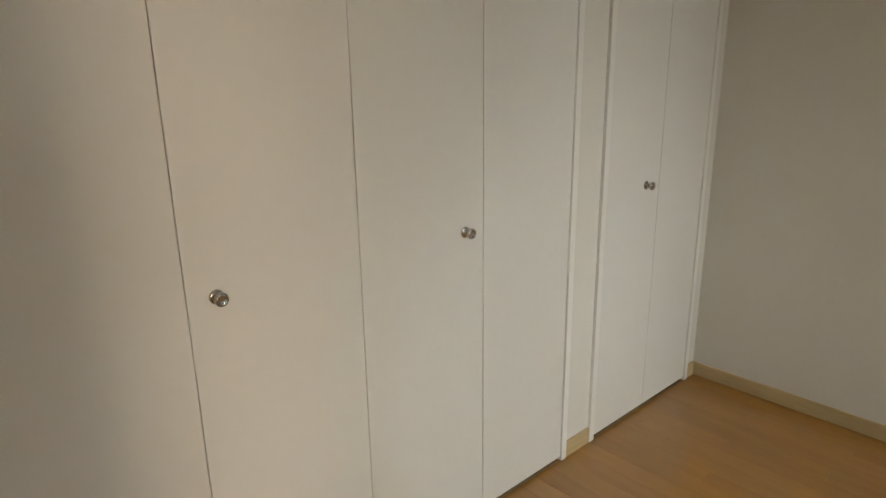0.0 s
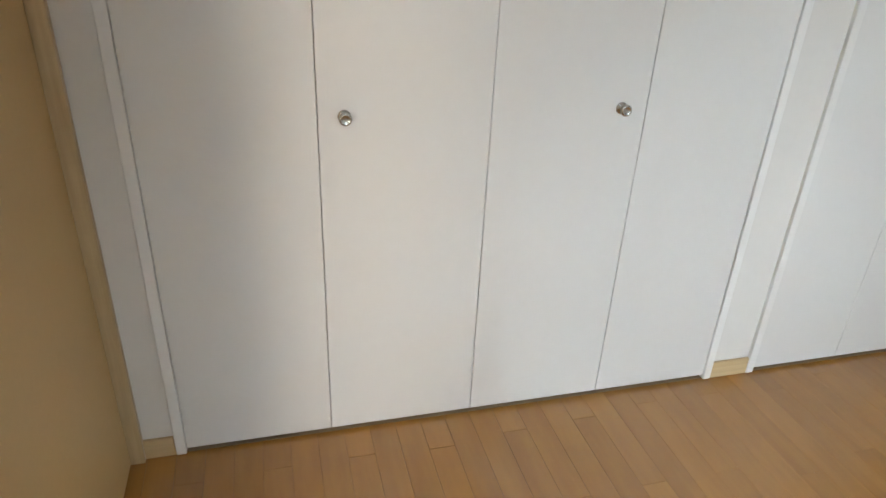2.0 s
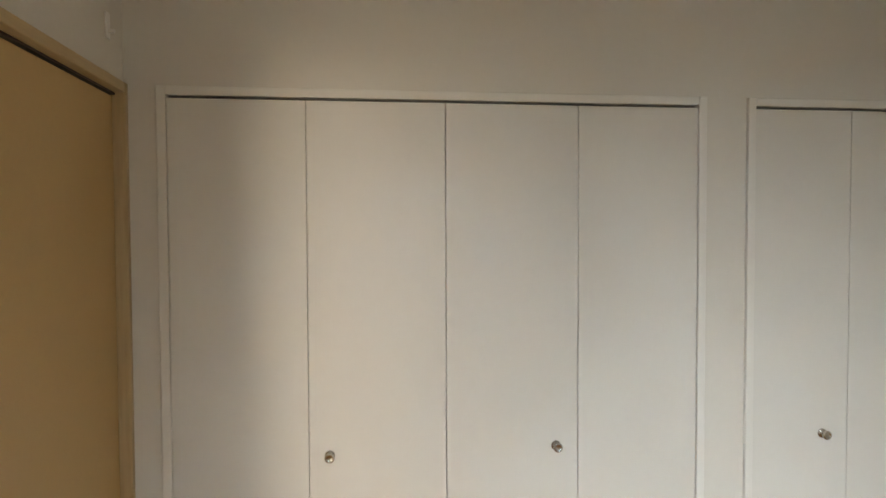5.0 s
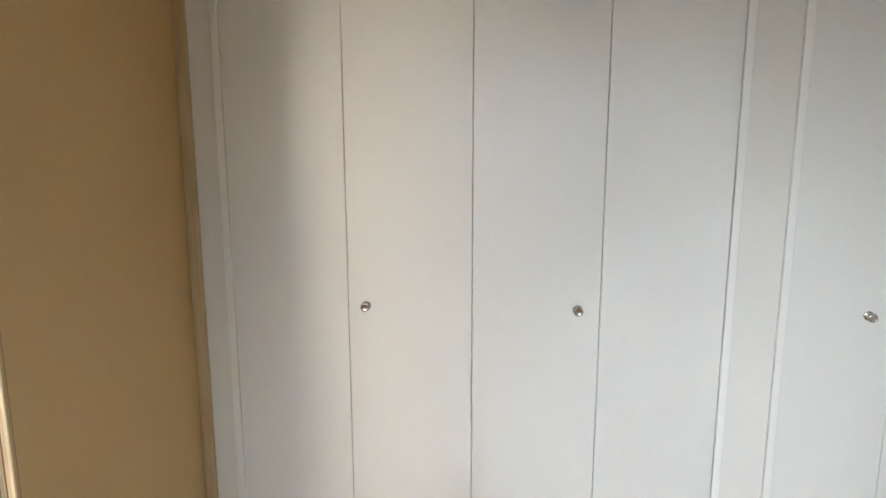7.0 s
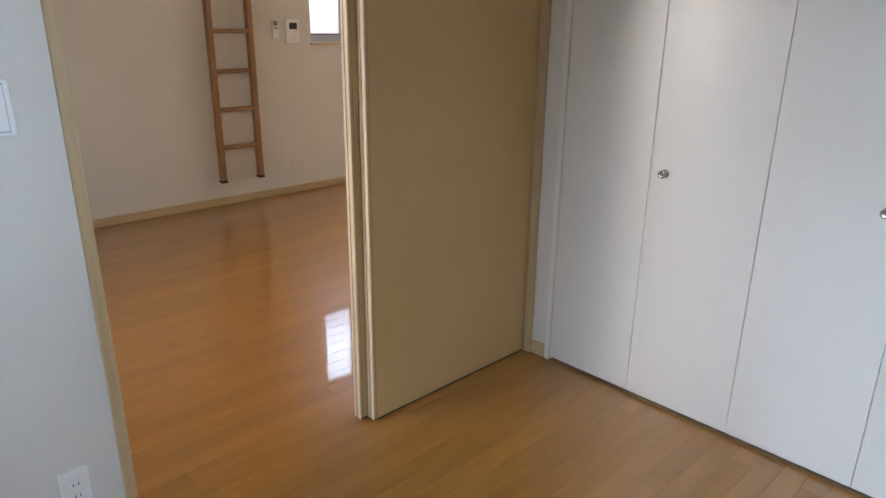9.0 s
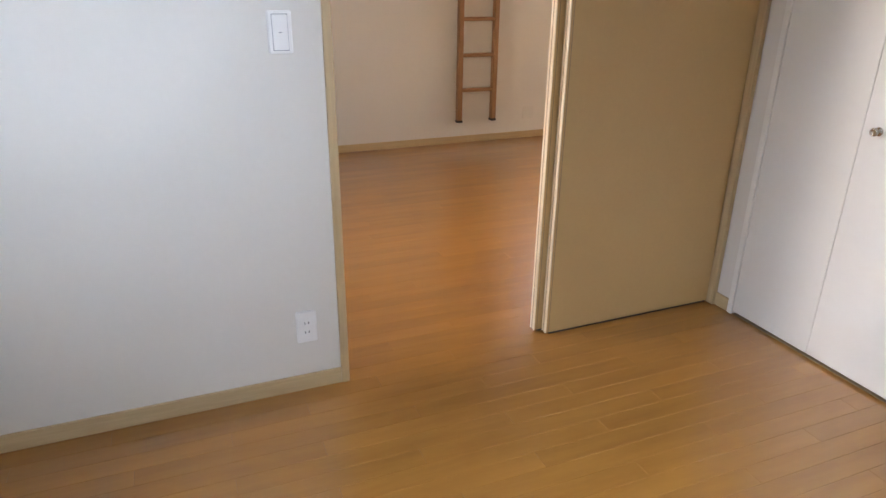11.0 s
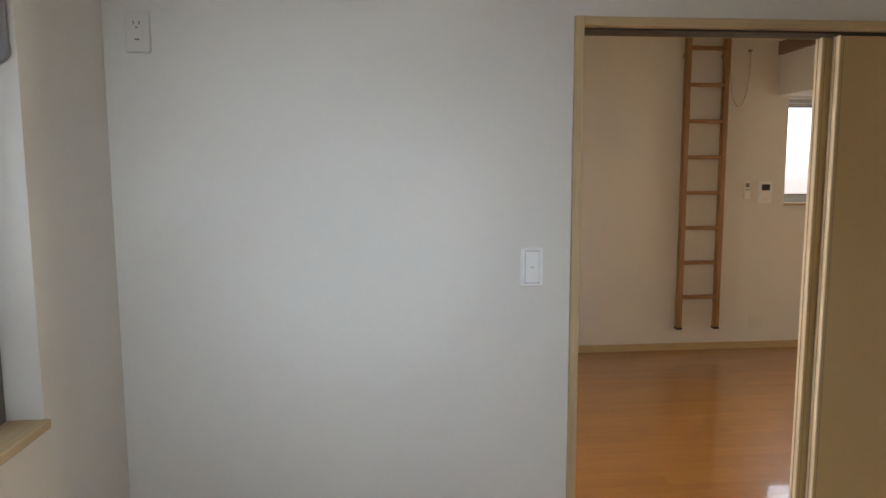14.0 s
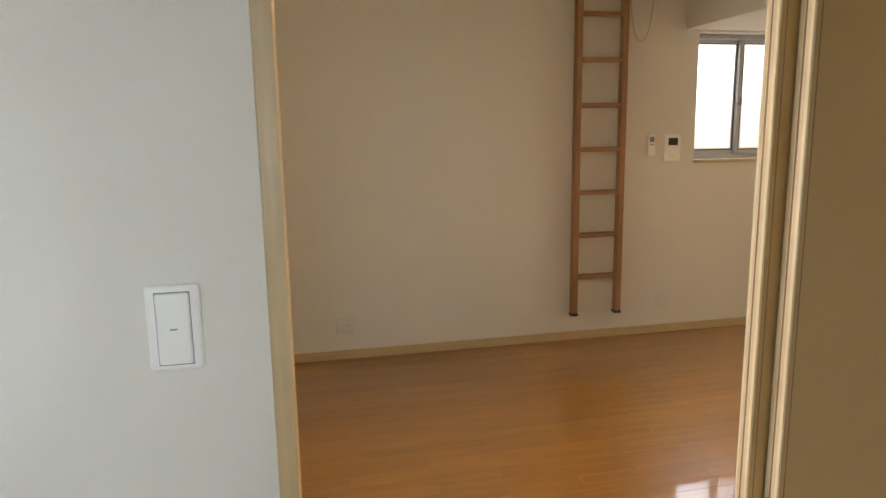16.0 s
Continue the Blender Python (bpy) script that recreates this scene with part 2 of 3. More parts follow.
bm = bmesh.new()
add_box(bm, -WT, SY, 0, 0, DY0 - 0.029, H)
add_box(bm, -WT, DY0 - 0.029, DH + 0.03, 0, DY1 + 0.025, H)
add_box(bm, -WT, DY1 + 0.025, -0.3, 0, NY, H)
add_box(bm, -WT, SY, H, 0, NY, LH)
structure("wall_west", bm, WALLPAPER, "white wallpapered partition with a wide sliding door opening")


def wall_with_window(name, axis, a0, a1, p0, p1, win, top, label):
    """A wall along x or y with one window opening (along, along, low, high)."""
    bm = bmesh.new()
    w0, w1, z0, z1 = win
    for u0, u1, v0, v1 in ((a0, w0, -0.3, top), (w1, a1, -0.3, top), (w0, w1, -0.3, z0), (w0, w1, z1, top)):
        if axis == "x":
            add_box(bm, u0, p0, v0, u1, p1, v1)
        else:
            add_box(bm, p0, u0, v0, p1, u1, v1)
    return structure(name, bm, WALLPAPER, label)


wall_with_window("wall_south", "x", 0, RX + 0.15, SY - 0.15, SY, SWIN, H, "white wallpapered wall with a sliding window")
wall_with_window("wall_east", "y", SY, 0.80, RX, RX + 0.15, EWIN, H, "white wallpapered wall with a window")
wall_with_window("wall_far", "y", SY, NY, FX - 0.15, FX, FWIN, LH, "cream wallpapered wall of the next room")
wall_with_window("wall_living_south", "x", FX - 0.15, 0, SY - 0.15, SY, PWIN, LH, "plain wall of the next room with a window")
wall_with_window("wall_living_north", "x", FX - 0.15, 0, NY, NY + 0.15, LWIN, LH, "plain wall of the next room with an added, unseen window under the loft")
structure("ceiling_1", box_bm(0, SY, H, RX, 0.8, H + 0.1), CEILING, "white ceiling of the bedroom")
structure("ceiling_2", box_bm(FX, SY, LH, -WT, NY, LH + 0.1), CEILING, "white ceiling of the next room")

# loft over the north part of the next room
LY = 0.976
loft = thing("loft", "white loft platform with a dark wooden edge over the next room", "loft", (FX, LY, 2.185), kind="structure")
part("platform", box_bm(0, 0, 0.01, -FX - WT, NY - LY, 0.348), WALLPAPER, loft)
part("edge_board", box_bm(0, -0.02, 0.352, -FX - WT, 0.10, 0.46, bevel=0.004), LOFTWOOD, loft, "dark wooden edge board")

# ---- closets ----
def closet(name, x0, x1, splits, knobs, label):
    """White folding-door closet: frame, panels, knobs."""
    ob = thing(name, label, "closet", (x0, 0, 0), group="built-in closets")
    w = x1 - x0
    part("frame_side", box_bm(-fw - 0.001, -0.0125, 0, 0, 0.09, CH + fw + 0.002, bevel=0.003), FRAMEWHITE, ob)
    part("frame_side", box_bm(w, -0.0125, 0, w + fw + 0.001, 0.09, CH + fw + 0.002, bevel=0.003), FRAMEWHITE, ob)
    part("frame_head", box_bm(0, -0.0115, CH, w, 0.09, CH + fw + 0.001, bevel=0.003), FRAMEWHITE, ob)
    part("top_rail", box_bm(0, 0.022, CH - 0.02, w, 0.07, CH - 0.001), DARK, ob, "dark recessed top rail")
    # brown strip that colours in the shade of the gap under the doors
    part("shade_strip", box_bm(0.002, -0.004, 0.0005, w - 0.002, 0.034, 0.0035), SHADEBROWN, ob, "brown strip in place of the shade under the doors")
    xs = [0.0005] + [s - x0 for s in splits] + [w - 0.0005]
    leaves = []
    for i, (a, b) in enumerate(zip(xs, xs[1:])):
        leaf = part("door_panel", box_bm(a + 0.0009, -0.007, 0.016, b - 0.0009, 0.018, CH - 0.008, bevel=0.0018), DOORWHITE, ob)
        leaves.append(leaf)
    for leaf_no, kx in knobs:
        bm = lathe([(0.0155, 0.0), (0.0155, -0.0025), (0.0135, -0.004), (0.0065, -0.005), (0.006, -0.012), (0.0115, -0.017), (0.0150, -0.022), (0.0152, -0.026), (0.0135, -0.0295), (0.0105, -0.0305), (0.0085, -0.0290), (0.003, -0.0285)], 32, "y")
        bmesh.ops.translate(bm, verts=bm.verts, vec=(kx - x0, -0.0072, 0.930))
        part("knob", bm, NICKEL, leaves[leaf_no], "round brushed nickel knob", smooth=True)
    return ob


closet("closet", CLOSET_A[0], CLOSET_A[1], (0.513, 0.929, 1.346), ((1, 0.574), (2, 1.275)), "wide white closet with four folding door panels and round knobs")
closet("closet", CLOSET_B[0], CLOSET_B[1], (2.272,), ((0, 2.182),), "narrow white closet with two folding door panels and one knob")

# ---- baseboards ----
BBH, BBT = 0.062, 0.010


def baseboard(x0, y0, x1, y1, name="baseboard"):
    m = MAPLE_X if abs(y1 - y0) > abs(x1 - x0) else SILLWOOD
    structure(name, box_bm(x0, y0, 0, x1, y1, BBH, bevel=0.002), m, "light maple baseboard along the wall")


baseboard(0.0, -BBT, CLOSET_A[0] - fw - 0.0015, 0)
baseboard(CLOSET_A[1] + fw + 0.0015, -BBT, CLOSET_B[0] - fw - 0.0015, 0)
baseboard(CLOSET_B[1] + fw + 0.0015, -BBT, RX - BBT, 0)
baseboard(RX - BBT, SY + BBT, RX, 0)
baseboard(0, SY, RX, SY + BBT)
baseboard(0, SY + BBT, BBT, DY0 - 0.0295)
baseboard(FX, SY, FX + BBT, NY)
baseboard(-WT - BBT, SY, -WT, DY0 - 0.03)
baseboard(FX + BBT, NY - BBT, -WT, NY)

# ---- sliding door frame and panels ----
fr = thing("door_frame", "light maple frame of the sliding door opening", "door frame", (0, 0, 0), kind="structure")
part("jamb", box_bm(-WT - 0.014, DY0 - 0.029, 0, 0.014, DY0, DH + 0.03, bevel=0.003), MAPLE, fr)
part("jamb", box_bm(-WT - 0.014, DY1, 0, 0.014, DY1 + 0.022, DH + 0.03, bevel=0.003), MAPLE, fr)
part("head", box_bm(-WT - 0.0135, DY0, DH, 0.0135, DY1, DH + 0.0295, bevel=0.003), MAPLE_X, fr)
part("track", box_bm(-0.062, DY0, DH - 0.0065, -0.014, DY1, DH - 0.0005), DARK, fr, "dark sliding track")
part("track", box_bm(-0.104, DY0, DH - 0.0065, -0.066, DY1, DH - 0.0005), DARK, fr, "dark sliding track")


def sliding_door(x, y0, y1, label):
    ob = thing("sliding_door", label, "door", (x, 0, 0), group="sliding door panels")
    t = 0.033
    part("panel", box_bm(-t + 0.002, y0 + 0.0045, 0.010, -0.0006, y1, 1.989, bevel=0.001), PANEL, ob, "khaki brown flush panel")
    # added dark bar that puts shade into the gap below the panel
    part("shade_filler", box_bm(-t + 0.008, y0 + 0.02, 0.0006, -0.004, y1 - 0.005, 0.0105), DARK, ob, "dark bar in place of the shade along the floor")
    # cream edge strip with a bright front lip; brown bars paint in shade lines
    strip = part("edge_strip", box_bm(-0.0335, y0, 0.008, -0.003, y0 + 0.0165, 1.991, bevel=0.004, seg=3), EDGE, ob, "cream edge strip")
    part("front_lip", box_bm(-0.0075, y0 - 0.0015, 0.008, 0.0008, y0 + 0.0035, 1.991, bevel=0.0016), EDGELIGHT, strip, "pale front lip")
    part("back_lip", box_bm(-0.0335, y0 - 0.0012, 0.008, -0.027, y0 + 0.0035, 1.991, bevel=0.0014), EDGELIGHT, strip, "pale back lip")
    part("side_shade", box_bm(-0.003, y0 + 0.0128, 0.012, -0.0002, y0 + 0.0148, 1.980), SHADEBROWN, strip, "thin brown bar painting a shade line")
    part("edge_shade", box_bm(-0.021, y0 - 0.0006, 0.008, -0.0175, y0 + 0.004, 1.991), SHADEBROWN, strip, "thin brown bar painting a shade line")
    return ob


sliding_door(-0.020, -0.900, DY1 - 0.004, "khaki brown sliding door with a cream edge, slid open")
sliding_door(-0.060, -0.934, DY1 - 0.004, "khaki brown sliding door behind another, slid open")


# ---- windows ----
def sliding_window(name, at, turn, w, h, fmat, gmat, label, sill_out, depth=0.06, sticker=None, s=0.042, lock_mat=None, with_post=False):
    """Two-sash sliding window. Local x along the wall, y outwards, z up from the opening's base."""
    ob = thing(name, label, "window", at, kind="structure", turn=turn)
    bm = bmesh.new()
    f = 0.032
    for a in ((0, 0, 0, f, depth, h), (w - f, 0, 0, w, depth, h), (f, 0, 0, w - f, depth, f), (f, 0, h - f, w - f, depth, h)):
        add_box(bm, *a, bevel=0.002)
    add_box(bm, f, 0.022, f, w - f, 0.028, f + 0.012)
    part("window_frame", bm, fmat, ob)
    for k, (a, b, y) in enumerate(((f - 0.004, w / 2 + s / 2, 0.030), (w / 2 - s / 2, w - f + 0.004, 0.006))):
        bm = bmesh.new()
        z0, z1 = f + 0.004, h - f - 0.002
        for q in ((a + s, y, z0, b - s, y + 0.022, z0 + s), (a + s, y, z1 - s, b - s, y + 0.022, z1)):
            add_box(bm, *q, bevel=0.0025)
        sash = part("sash", bm, fmat, ob)
        for q in ((a, a + s), (b - s, b)):
            part("stile", box_bm(q[0], y, z0, q[1], y + 0.022, z1, bevel=0.0025), fmat, sash)
        part("pull_groove", box_bm(b - 0.017, y - 0.0008, z0 + 0.012, b - 0.0135, y + 0.003, z1 - 0.012), RUBBER, sash, "thin dark groove")
        bm = bmesh.new()
        g = 0.006
        for q in ((a + s, y + 0.003, z0 + s, a + s + g, y + 0.019, z1 - s), (b - s - g, y + 0.003, z0 + s, b - s, y + 0.019, z1 - s), (a + s, y + 0.0032, z0 + s, b - s, y + 0.0188, z0 + s + g), (a + s, y + 0.0032, z1 - s - g, b - s, y + 0.0188, z1 - s)):
            add_box(bm, *q)
        part("gasket", bm, RUBBER, sash, "black rubber gasket")
        bm = bmesh.new()
        for q in ((a + s + g, y + 0.007, z0 + s + g, a + s + g + 0.012, y + 0.014, z1 - s - g), (b - s - g - 0.012, y + 0.007, z0 + s + g, b - s - g, y + 0.014, z1 - s - g), (a + s + g + 0.012, y + 0.0072, z0 + s + g, b - s - g - 0.012, y + 0.0138, z0 + s + g + 0.008)):
            add_box(bm, *q)
        part("spacer_bar", bm, FRAMEWHITE, sash, "pale spacer bar at the edge of the glass")
        pane = part("pane", box_bm(a + s + 0.002, y + 0.008, z0 + s + 0.002, b - s - 0.002, y + 0.013, z1 - s - 0.002), gmat, sash)
        pane.visible_shadow = False
    # blue-grey ridged post along one side, outside the glass
    if with_post:
        g0 = w - f - s - 0.004
        rail = part("side_post", box_bm(g0, 0.0305, f, w - f - 0.001, 0.076, h - f, bevel=0.003), BLUEGREY, ob, "blue-grey ridged post outside the glass")
        for gy in (0.042, 0.060):
            part("ridge", box_bm(g0 - 0.0025, gy, f + 0.002, g0 + 0.002, gy + 0.004, h - f - 0.002, bevel=0.0008), BLUEGREY, rail)
        part("outer_lip", box_bm(g0 - 0.005, 0.0725, f + 0.001, g0 + 0.006, 0.078, h - f - 0.001, bevel=0.001), IVORY, rail, "pale outer lip")
    bm = lathe([(0.016, 0.0), (0.016, -0.012), (0.006, -0.014), (0.006, -0.02)], 20, "y")
    add_box(bm, -0.008, -0.028, -0.01, 0.008, -0.016, 0.05, bevel=0.003)
    bmesh.ops.translate(bm, verts=bm.verts, vec=(w / 2, 0.006, h * 0.45))
    part("crescent_lock", bm, lock_mat or GREYPLASTIC, ob, "dark crescent lock")
    if sticker:
        bm = bmesh.new()
        bmesh.ops.create_circle(bm, cap_ends=True, segments=24, radius=0.012, matrix=Matrix.Translation((sticker[0], 0.0050, sticker[1])) @ Matrix.Rotation(radians(90), 4, "X"))
        part("sticker", bm, TEAL, ob, "small round teal sticker on the glass")
    part("window_sill", box_bm(-0.007, sill_out, -0.020, w + 0.007, 0.0, 0.004, bevel=0.003), SILLWOOD, ob, "light maple sill board")
    return ob


sliding_window("window_1", (SWIN[1], SY - 0.085, SWIN[2]), 180, SWIN[1] - SWIN[0], SWIN[3] - SWIN[2], BRONZE, CLEAR, "bronze aluminium sliding window with a maple sill", -0.085 - 0.013, sticker=(SWIN[1] - SWIN[0] - 0.118, 0.165), s=0.036, with_post=True)
sliding_window("window_2", (RX + 0.085, EWIN[1], EWIN[2]), -90, EWIN[1] - EWIN[0], EWIN[3] - EWIN[2], BRONZE, CLEAR, "bronze aluminium sliding window with a maple sill", -0.085 - 0.013)
sliding_window("window_3", (FX - 0.085, FWIN[0], FWIN[2]), 90, FWIN[1] - FWIN[0], FWIN[3] - FWIN[2], ALU, FROST, "silver aluminium sliding window with frosted panes", -0.085 - 0.014, s=0.030, lock_mat=BRONZE)
# unseen window, added as the opening for the warm fill lamp
sliding_window("window_4", (LWIN[0], NY + 0.085, LWIN[2]), 0, LWIN[1] - LWIN[0], LWIN[3] - LWIN[2], ALU, CLEAR, "unseen aluminium sliding window, added under the loft to let light in", -0.085 - 0.014)
sliding_window("window_5", (PWIN[1], SY - 0.085, PWIN[2]), 180, PWIN[1] - PWIN[0], PWIN[3] - PWIN[2], ALU, CLEAR, "silver aluminium sliding window of the next room", -0.085 - 0.014)

# ---- ladder ----
ladder = thing("ladder", "brown wooden loft ladder hung upright on the wall", "ladder", (-3.335, 0.137, 0.199))
top = 2.75
for y in (0.0, 0.333):
    rail = part("side_rail", box_bm(-0.028, y - 0.022, 0.012, 0.028, y + 0.022, top, bevel=0.006), LADDERWOOD, ladder)
    part("foot_cap", box_bm(-0.031, y - 0.0245, 0.0, 0.031, y + 0.0245, 0.022, bevel=0.004), BLACK, rail, "black rubber foot cap")
for k in range(9):
    z = 0.283 + k * 0.2985
    part("rung", box_bm(-0.024, 0.021, z - 0.016, 0.024, 0.312, z + 0.016, bevel=0.008, seg=3), RUNGWOOD, ladder)
for y in (0.0, 0.333):
    part("wall_bracket", box_bm(-0.065, y - 0.012, 2.30, -0.0275, y + 0.012, 2.33, bevel=0.002), LADDERWOOD, ladder, "small wooden wall bracket")

# cord with a hook beside the ladder
cord = thing("hanging_cord", "thin pale cord looped from a small wall hook", "cord", (FX, 0.703, 2.565))
bm = lathe([(0.012, 0), (0.012, 0.004), (0.004, 0.006), (0.004, 0.03), (0.007, 0.032), (0.007, 0.036)], 14, "x")
part("hook", bm, DARK, cord, "small dark hook", smooth=True)
pts = []
for i in range(25):
    u = i / 24
    pts.append((0.025 + 0.02 * u, -0.185 * (1 - math.cos(u * math.pi)) / 2 - 0.01 * math.sin(u * math.pi), -0.51 * math.sin(u * math.pi) ** 0.7 + 0.10 * u))
part("cord", tube(pts, 0.0028), CORD, cord, smooth=True)


# ---- switches, sockets and panels ----
def plate_bm(w, h, d, r, lip=0.002):
    """A plate with rounded corners and a softened front edge; its back at y = 0, its front at y = -d."""
    bm = bmesh.new()
    rings = []
    for y, cut in ((0.0, 0.0), (-d + lip, 0.0), (-d + lip * 0.3, lip * 0.3), (-d, lip)):
        ring = []
        for cx, cz, a0 in ((1, 1, 0), (-1, 1, 90), (-1, -1, 180), (1, -1, 270)):
            for k in range(6):
                a = radians(a0 + 18 * k)
                rr = max(r - cut, 0.0003)
                ring.append(bm.verts.new((cx * (w / 2 - r) + rr * math.cos(a), y, cz * (h / 2 - r) + rr * math.sin(a))))
        rings.append(ring)
    n = len(rings[0])
    for p, q in zip(rings, rings[1:]):
        for i in range(n):
            bm.faces.new((p[i], p[(i + 1) % n], q[(i + 1) % n], q[i]))
    bm.faces.new(rings[0])
    bm.faces.new(rings[-1])
    bmesh.ops.recalc_face_normals(bm, faces=bm.faces)
    return bm


def wall_plate(name, at, turn, w, h, label, category, kind):
    """Wall plate; local x along the wall, -y towards the room, origin at its centre."""
    ob = thing(name, label, category, at, turn=turn)
    shell = PLASTIC if kind in ("switch", "socket") else IVORY
    part("plate", plate_bm(w, h, 0.011 if kind else 0.0035, 0.006, 0.0045 if kind else 0.0015), shell, ob)
    if kind == "switch":
        part("surround", box_bm(-0.0235, -0.0114, -0.0525, 0.0235, -0.007, 0.0525, bevel=0.0005), GREYPLASTIC, ob, "thin grey gap line")
        rk = part("rocker", box_bm(-0.0222, -0.0150, -0.0505, 0.0222, -0.006, 0.0505, bevel=0.002), PLASTIC, ob)
        part("mark", box_bm(-0.005, -0.0155, -0.001, 0.005, -0.0145, 0.001), GREYPLASTIC, rk, "small grey mark")
    if kind == "socket":
        part("insert", box_bm(-0.0165, -0.0125, -0.034, 0.0165, -0.007, 0.034, bevel=0.001), PLASTIC, ob)
        for z in (-0.018, 0.018):
            for x in (-0.0065, 0.0065):
                part("slot", box_bm(x - 0.0013, -0.0130, z - 0.0045, x + 0.0013, -0.0120, z + 0.0045), BLACK, ob, "dark slot")
    if kind == "air":
        part("insert", box_bm(-0.0165, -0.0125, -0.034, 0.0165, -0.007, 0.034, bevel=0.001), shell, ob)
        for x, z in ((-0.008, 0.024), (0.008, 0.024)):
            part("slot", box_bm(x - 0.0018, -0.0130, z - 0.005, x + 0.0018, -0.0120, z + 0.005), GREYPLASTIC, ob, "dark slot")
        part("slot", box_bm(-0.003, -0.0130, 0.008, 0.003, -0.0120, 0.013), GREYPLASTIC, ob, "dark earth slot")
        part("slot", box_bm(-0.007, -0.0130, -0.026, 0.007, -0.0120, -0.021), GREYPLASTIC, ob, "dark earth terminal")
    if kind == "jack":
        bm = lathe([(0.004, -0.0105), (0.004, -0.0125)], 14, "y")
        bmesh.ops.translate(bm, verts=bm.verts, vec=(0.028, 0, 0.002))
        part("jack", bm, BLACK, ob, "small dark socket hole")
    return ob


wall_plate("light_switch", (0, -1.918, 1.249), 90, 0.072, 0.122, "white single rocker light switch on the wall", "light switch", "switch")
wall_plate("wall_socket", (0, -1.906, 0.256), 90, 0.072, 0.120, "white double wall socket above the baseboard", "wall socket", "socket")
wall_plate("wall_socket", (0, -3.099, 1.963), 90, 0.072, 0.120, "white high wall socket with earth terminal near the corner", "wall socket", "air")
wall_plate("wall_jack", (FX, -1.488, 0.236), 90, 0.115, 0.120, "white wall plate with one small jack", "wall socket", "jack")
wall_plate("blank_plate", (FX, 0.876, 0.235), 90, 0.115, 0.115, "white blank wall plate above the baseboard", "wall plate", "")

ic = thing("intercom", "white intercom panel with a small dark screen", "intercom", (FX, 0.890, 1.375), turn=90)
part("body", plate_bm(0.130, 0.190, 0.024, 0.010, 0.004), PLASTIC, ic)
cover = plate_bm(0.123, 0.125, 0.008, 0.010, 0.003)
bmesh.ops.translate(cover, verts=cover.verts, vec=(0, -0.0235, 0.028))
part("cover", cover, PLASTIC, ic)
part("screen_frame", box_bm(-0.044, -0.0330, 0.012, 0.044, -0.030, 0.076, bevel=0.001), PLASTIC, ic)
part("screen", box_bm(-0.037, -0.0340, 0.018, 0.037, -0.032, 0.070), SCREEN, ic, "small dark display")
part("button_bar", box_bm(-0.03, -0.0260, -0.062, 0.03, -0.0230, -0.050, bevel=0.001), FRAMEWHITE, ic)

rc = thing("remote_control", "white remote control in a wall holder", "remote control", (FX, 0.733, 1.394), turn=90)
part("holder", box_bm(-0.028, -0.022, -0.075, 0.028, 0, -0.01, bevel=0.004), PLASTIC, rc)
body = part("body", box_bm(-0.024, -0.018, -0.07, 0.024, -0.003, 0.075, bevel=0.004), PLASTIC, rc)
part("display", box_bm(-0.017, -0.0195, 0.025, 0.017, -0.0175, 0.062), GREYPLASTIC, body, "grey display")
for k in range(3):
    part("button", box_bm(-0.014 + 0.011 * k, -0.0195, 0.0, -0.007 + 0.011 * k, -0.0175, 0.012), GREYPLASTIC, body)

# ---- outside ----
structure("ground", box_bm(-150, -150, -0.60, 150, 150, -0.45), GROUND, "pale gravel and dry grass around the house")

def foliage(count, x0, x1, y0, y1, z0, z1, size, seed, wave):
    """Many small leaves with an uneven outline, as one mesh."""
    rng = random.Random(seed)
    verts, faces = [], []
    while len(faces) < count:
        x, y, u = rng.uniform(x0, x1), rng.uniform(y0, y1), rng.random()
        top = z1 * (1 + wave * noise.noise(Vector((x * 0.7, y * 0.7, seed))) + 0.5 * wave * noise.noise(Vector((x * 2.3, y * 2.3, seed))))
        z = z0 + u * (top - z0)
        if noise.noise(Vector((x * 2.1, y * 2.1, z * 2.1))) < -0.12:
            continue
        c = Vector((x, y, z))
        a = Euler([rng.uniform(0, 6.28) for _ in range(3)]).to_matrix()
        s = size * rng.uniform(0.6, 1.3)
        k = len(verts)
        for p in ((-1, 0, 0), (0, -0.45, 0.12), (1, 0, 0), (0, 0.45, 0.12)):
            verts.append(c + a @ (Vector(p) * s))
        faces.append((k, k + 1, k + 2, k + 3))
    me = bpy.data.meshes.new("foliage")
    me.from_pydata(verts, [], faces)
    me.materials.append(LEAF)
    return me


tagged(new("hedge", foliage(22000, -13, 1, -8.6, -7.4, -0.45, 1.35, 0.06, 3, 0.18)), "dark green leafy hedge behind the gravel yard", "hedge", kind="stuff")
tagged(new("shrubs", foliage(12000, -19, -2, -13.5, -11.5, -0.45, 2.3, 0.10, 8, 0.35)), "sunlit green shrubs and trees beyond the hedge", "shrubs", kind="stuff")

# ---- small fittings ----
winder = thing("screen_winder", "grey rounded fitting with a white wire clip inside the window recess", "window fitting", (SWIN[0], SY - 0.045, 1.79))
bm = bmesh.new()
add_box(bm, 0.0, -0.036, 0.02, 0.026, 0.034, 0.28, bevel=0.010, seg=3)
bm2 = lathe([(0.034, 0.0), (0.036, 0.004), (0.036, 0.021), (0.032, 0.0275)], 24, "x")
bmesh.ops.translate(bm2, verts=bm2.verts, vec=(0, -0.001, 0.036))
part("body", bm, GREYPLASTIC, winder)
part("round_end", bm2, GREYPLASTIC, winder, smooth=True)
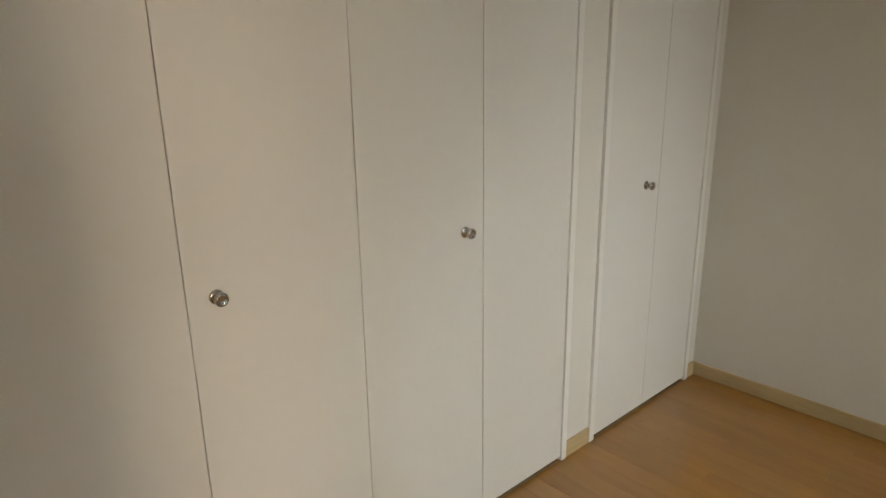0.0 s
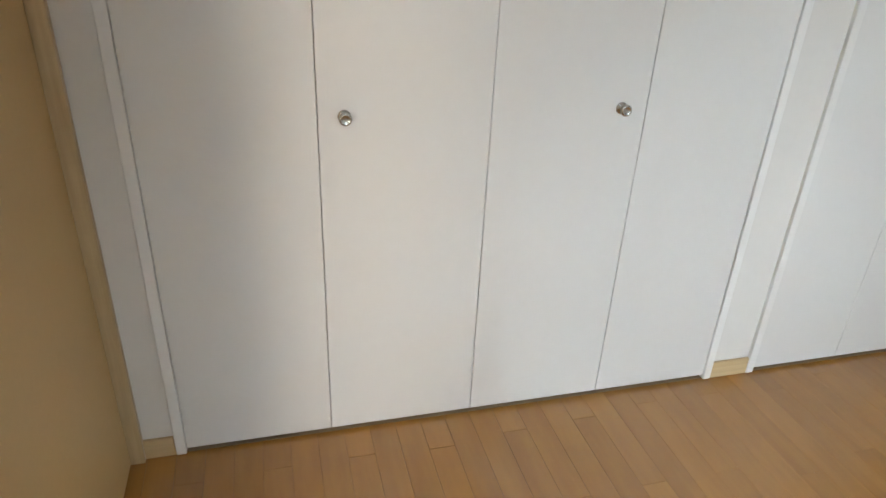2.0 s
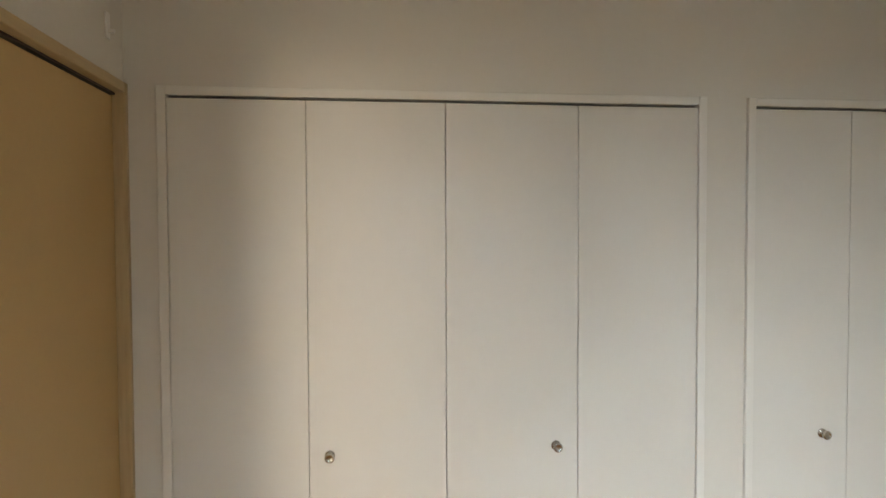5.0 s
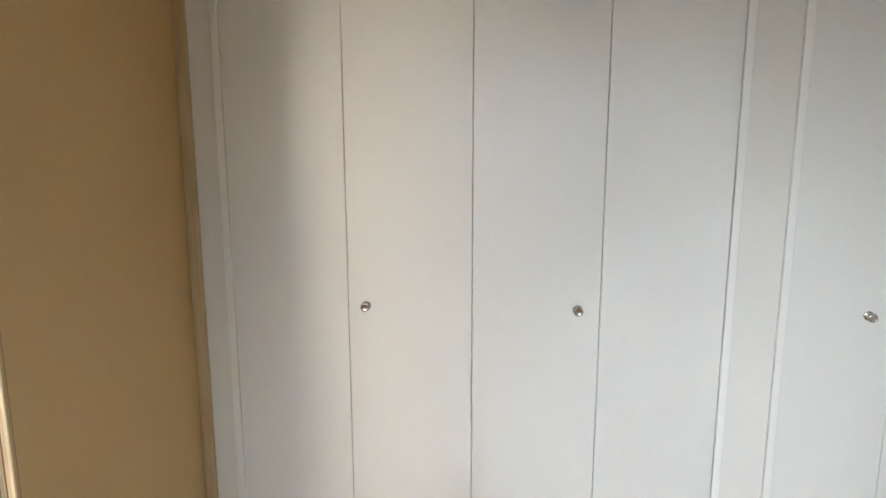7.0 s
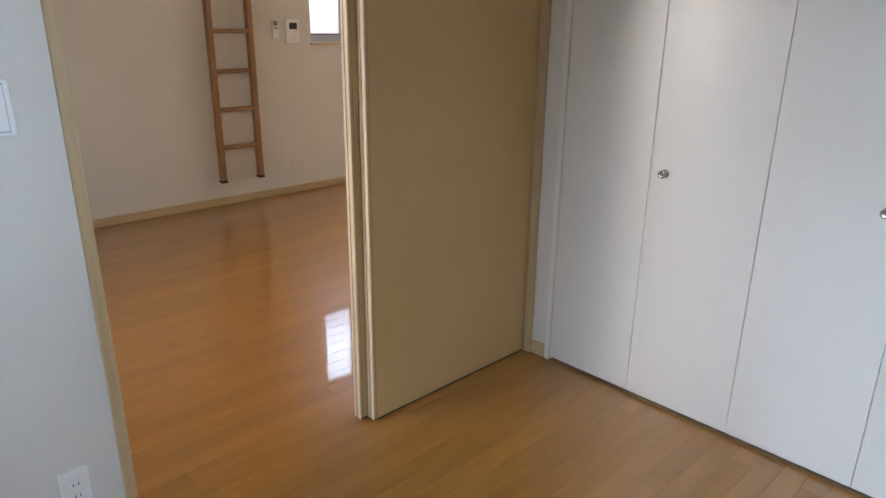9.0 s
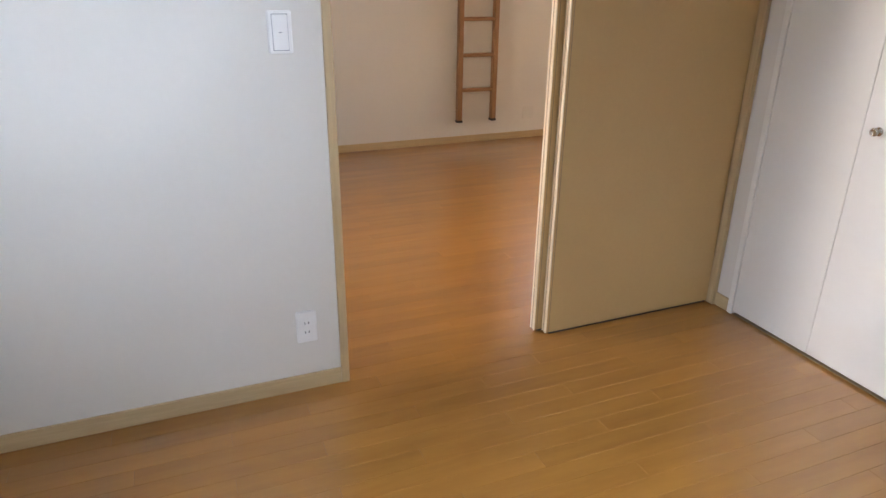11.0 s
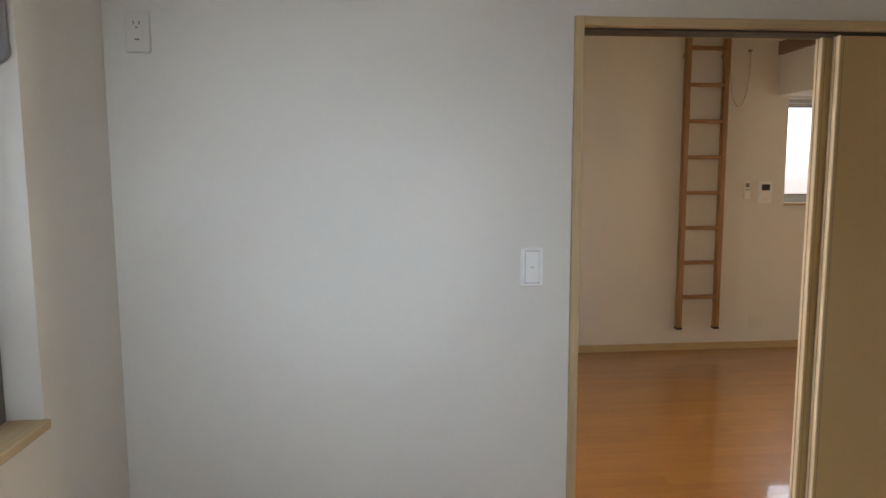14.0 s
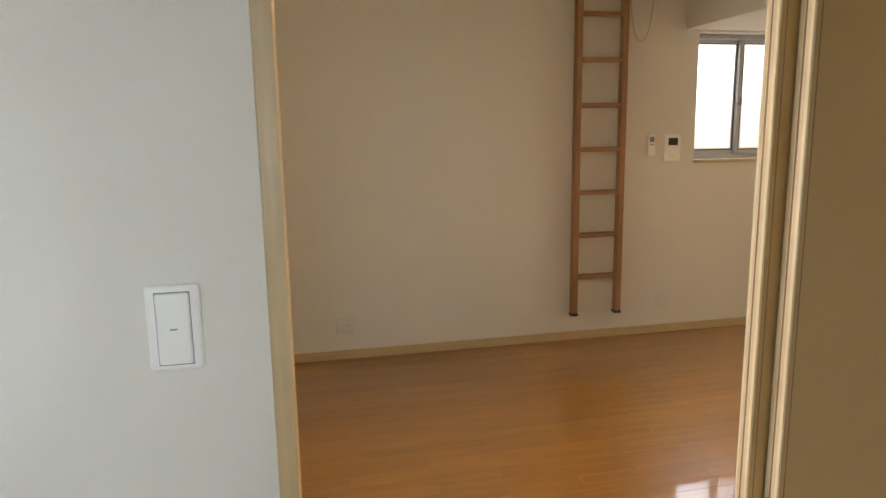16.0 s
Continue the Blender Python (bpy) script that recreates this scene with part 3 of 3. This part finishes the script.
part("wire_clip", tube([(0.031, 0.024, 0.28), (0.031, 0.024, 0.10), (0.031, 0.020, 0.055), (0.031, 0.008, 0.045), (0.031, -0.012, 0.050), (0.031, -0.020, 0.065), (0.031, -0.022, 0.10), (0.031, -0.022, 0.28)], 0.0032), FRAMEWHITE, winder, "white wire clip", smooth=True)
hook = thing("wall_hook", "small white hook plate above the sliding door", "wall hook", (0, -0.12, 2.16))
part("plate", box_bm(0, -0.014, -0.035, 0.006, 0.014, 0.035, bevel=0.002), PLASTIC, hook)
part("peg", box_bm(0.005, -0.006, -0.02, 0.022, 0.006, -0.010, bevel=0.002), PLASTIC, hook)

# ---- floors, plank by plank ----
PW, PL = 0.0757, 0.909
plank_meshes = {}


def plank_mesh(w, length):
    key = (round(w, 4), round(length, 3))
    if key not in plank_meshes:
        bm = bmesh.new()
        c = 0.0006
        lo = [bm.verts.new(p) for p in ((0, 0, -0.006), (w, 0, -0.006), (w, length, -0.006), (0, length, -0.006))]
        mid = [bm.verts.new(p) for p in ((0, 0, -c), (w, 0, -c), (w, length, -c), (0, length, -c))]
        up = [bm.verts.new(p) for p in ((c, c, 0), (w - c, c, 0), (w - c, length - c, 0), (c, length - c, 0))]
        for a, b in ((lo, mid), (mid, up)):
            for i in range(4):
                bm.faces.new((a[i], a[(i + 1) % 4], b[(i + 1) % 4], b[i]))
        bm.faces.new(up)
        plank_meshes[key] = mesh_of(bm, "plank", FLOORWOOD)
    return plank_meshes[key]


def plank_floor(name, x0, x1, y0, y1, label):
    base = structure(name, box_bm(x0, y0, -0.12, x1, y1, -0.0035), SEAM, label)
    rng = random.Random(5)
    k = math.floor((x0 - 0.395) / PW)
    gap = 0.0004
    while 0.395 + k * PW < x1:
        a, b = max(x0, 0.395 + k * PW), min(x1, 0.395 + (k + 1) * PW)
        start = y1 - 0.15 - ((k * 0.303) % PL) - rng.uniform(0, 0.10)
        cuts = [y1]
        c = start
        while c > y0 + 0.05:
            cuts.append(c)
            c -= PL
        cuts.append(y0)
        for hi, lo in zip(cuts, cuts[1:]):
            if b - a > 0.01 and hi - lo > 0.01:
                ob = new("plank", plank_mesh(b - a - gap, hi - lo - gap))
                ob.location = (a, lo, rng.uniform(-0.00008, 0.0))
                ob.rotation_euler = (rng.uniform(-0.0002, 0.0002), rng.uniform(-0.0009, 0.0009), 0)
                ob.parent = base
        k += 1


plank_floor("floor_1", -0.0592, RX, SY, 0.70, "glossy orange-brown wooden strip floor")
plank_floor("floor_2", FX, -0.0592, SY, NY, "glossy orange-brown wooden strip floor of the next room")
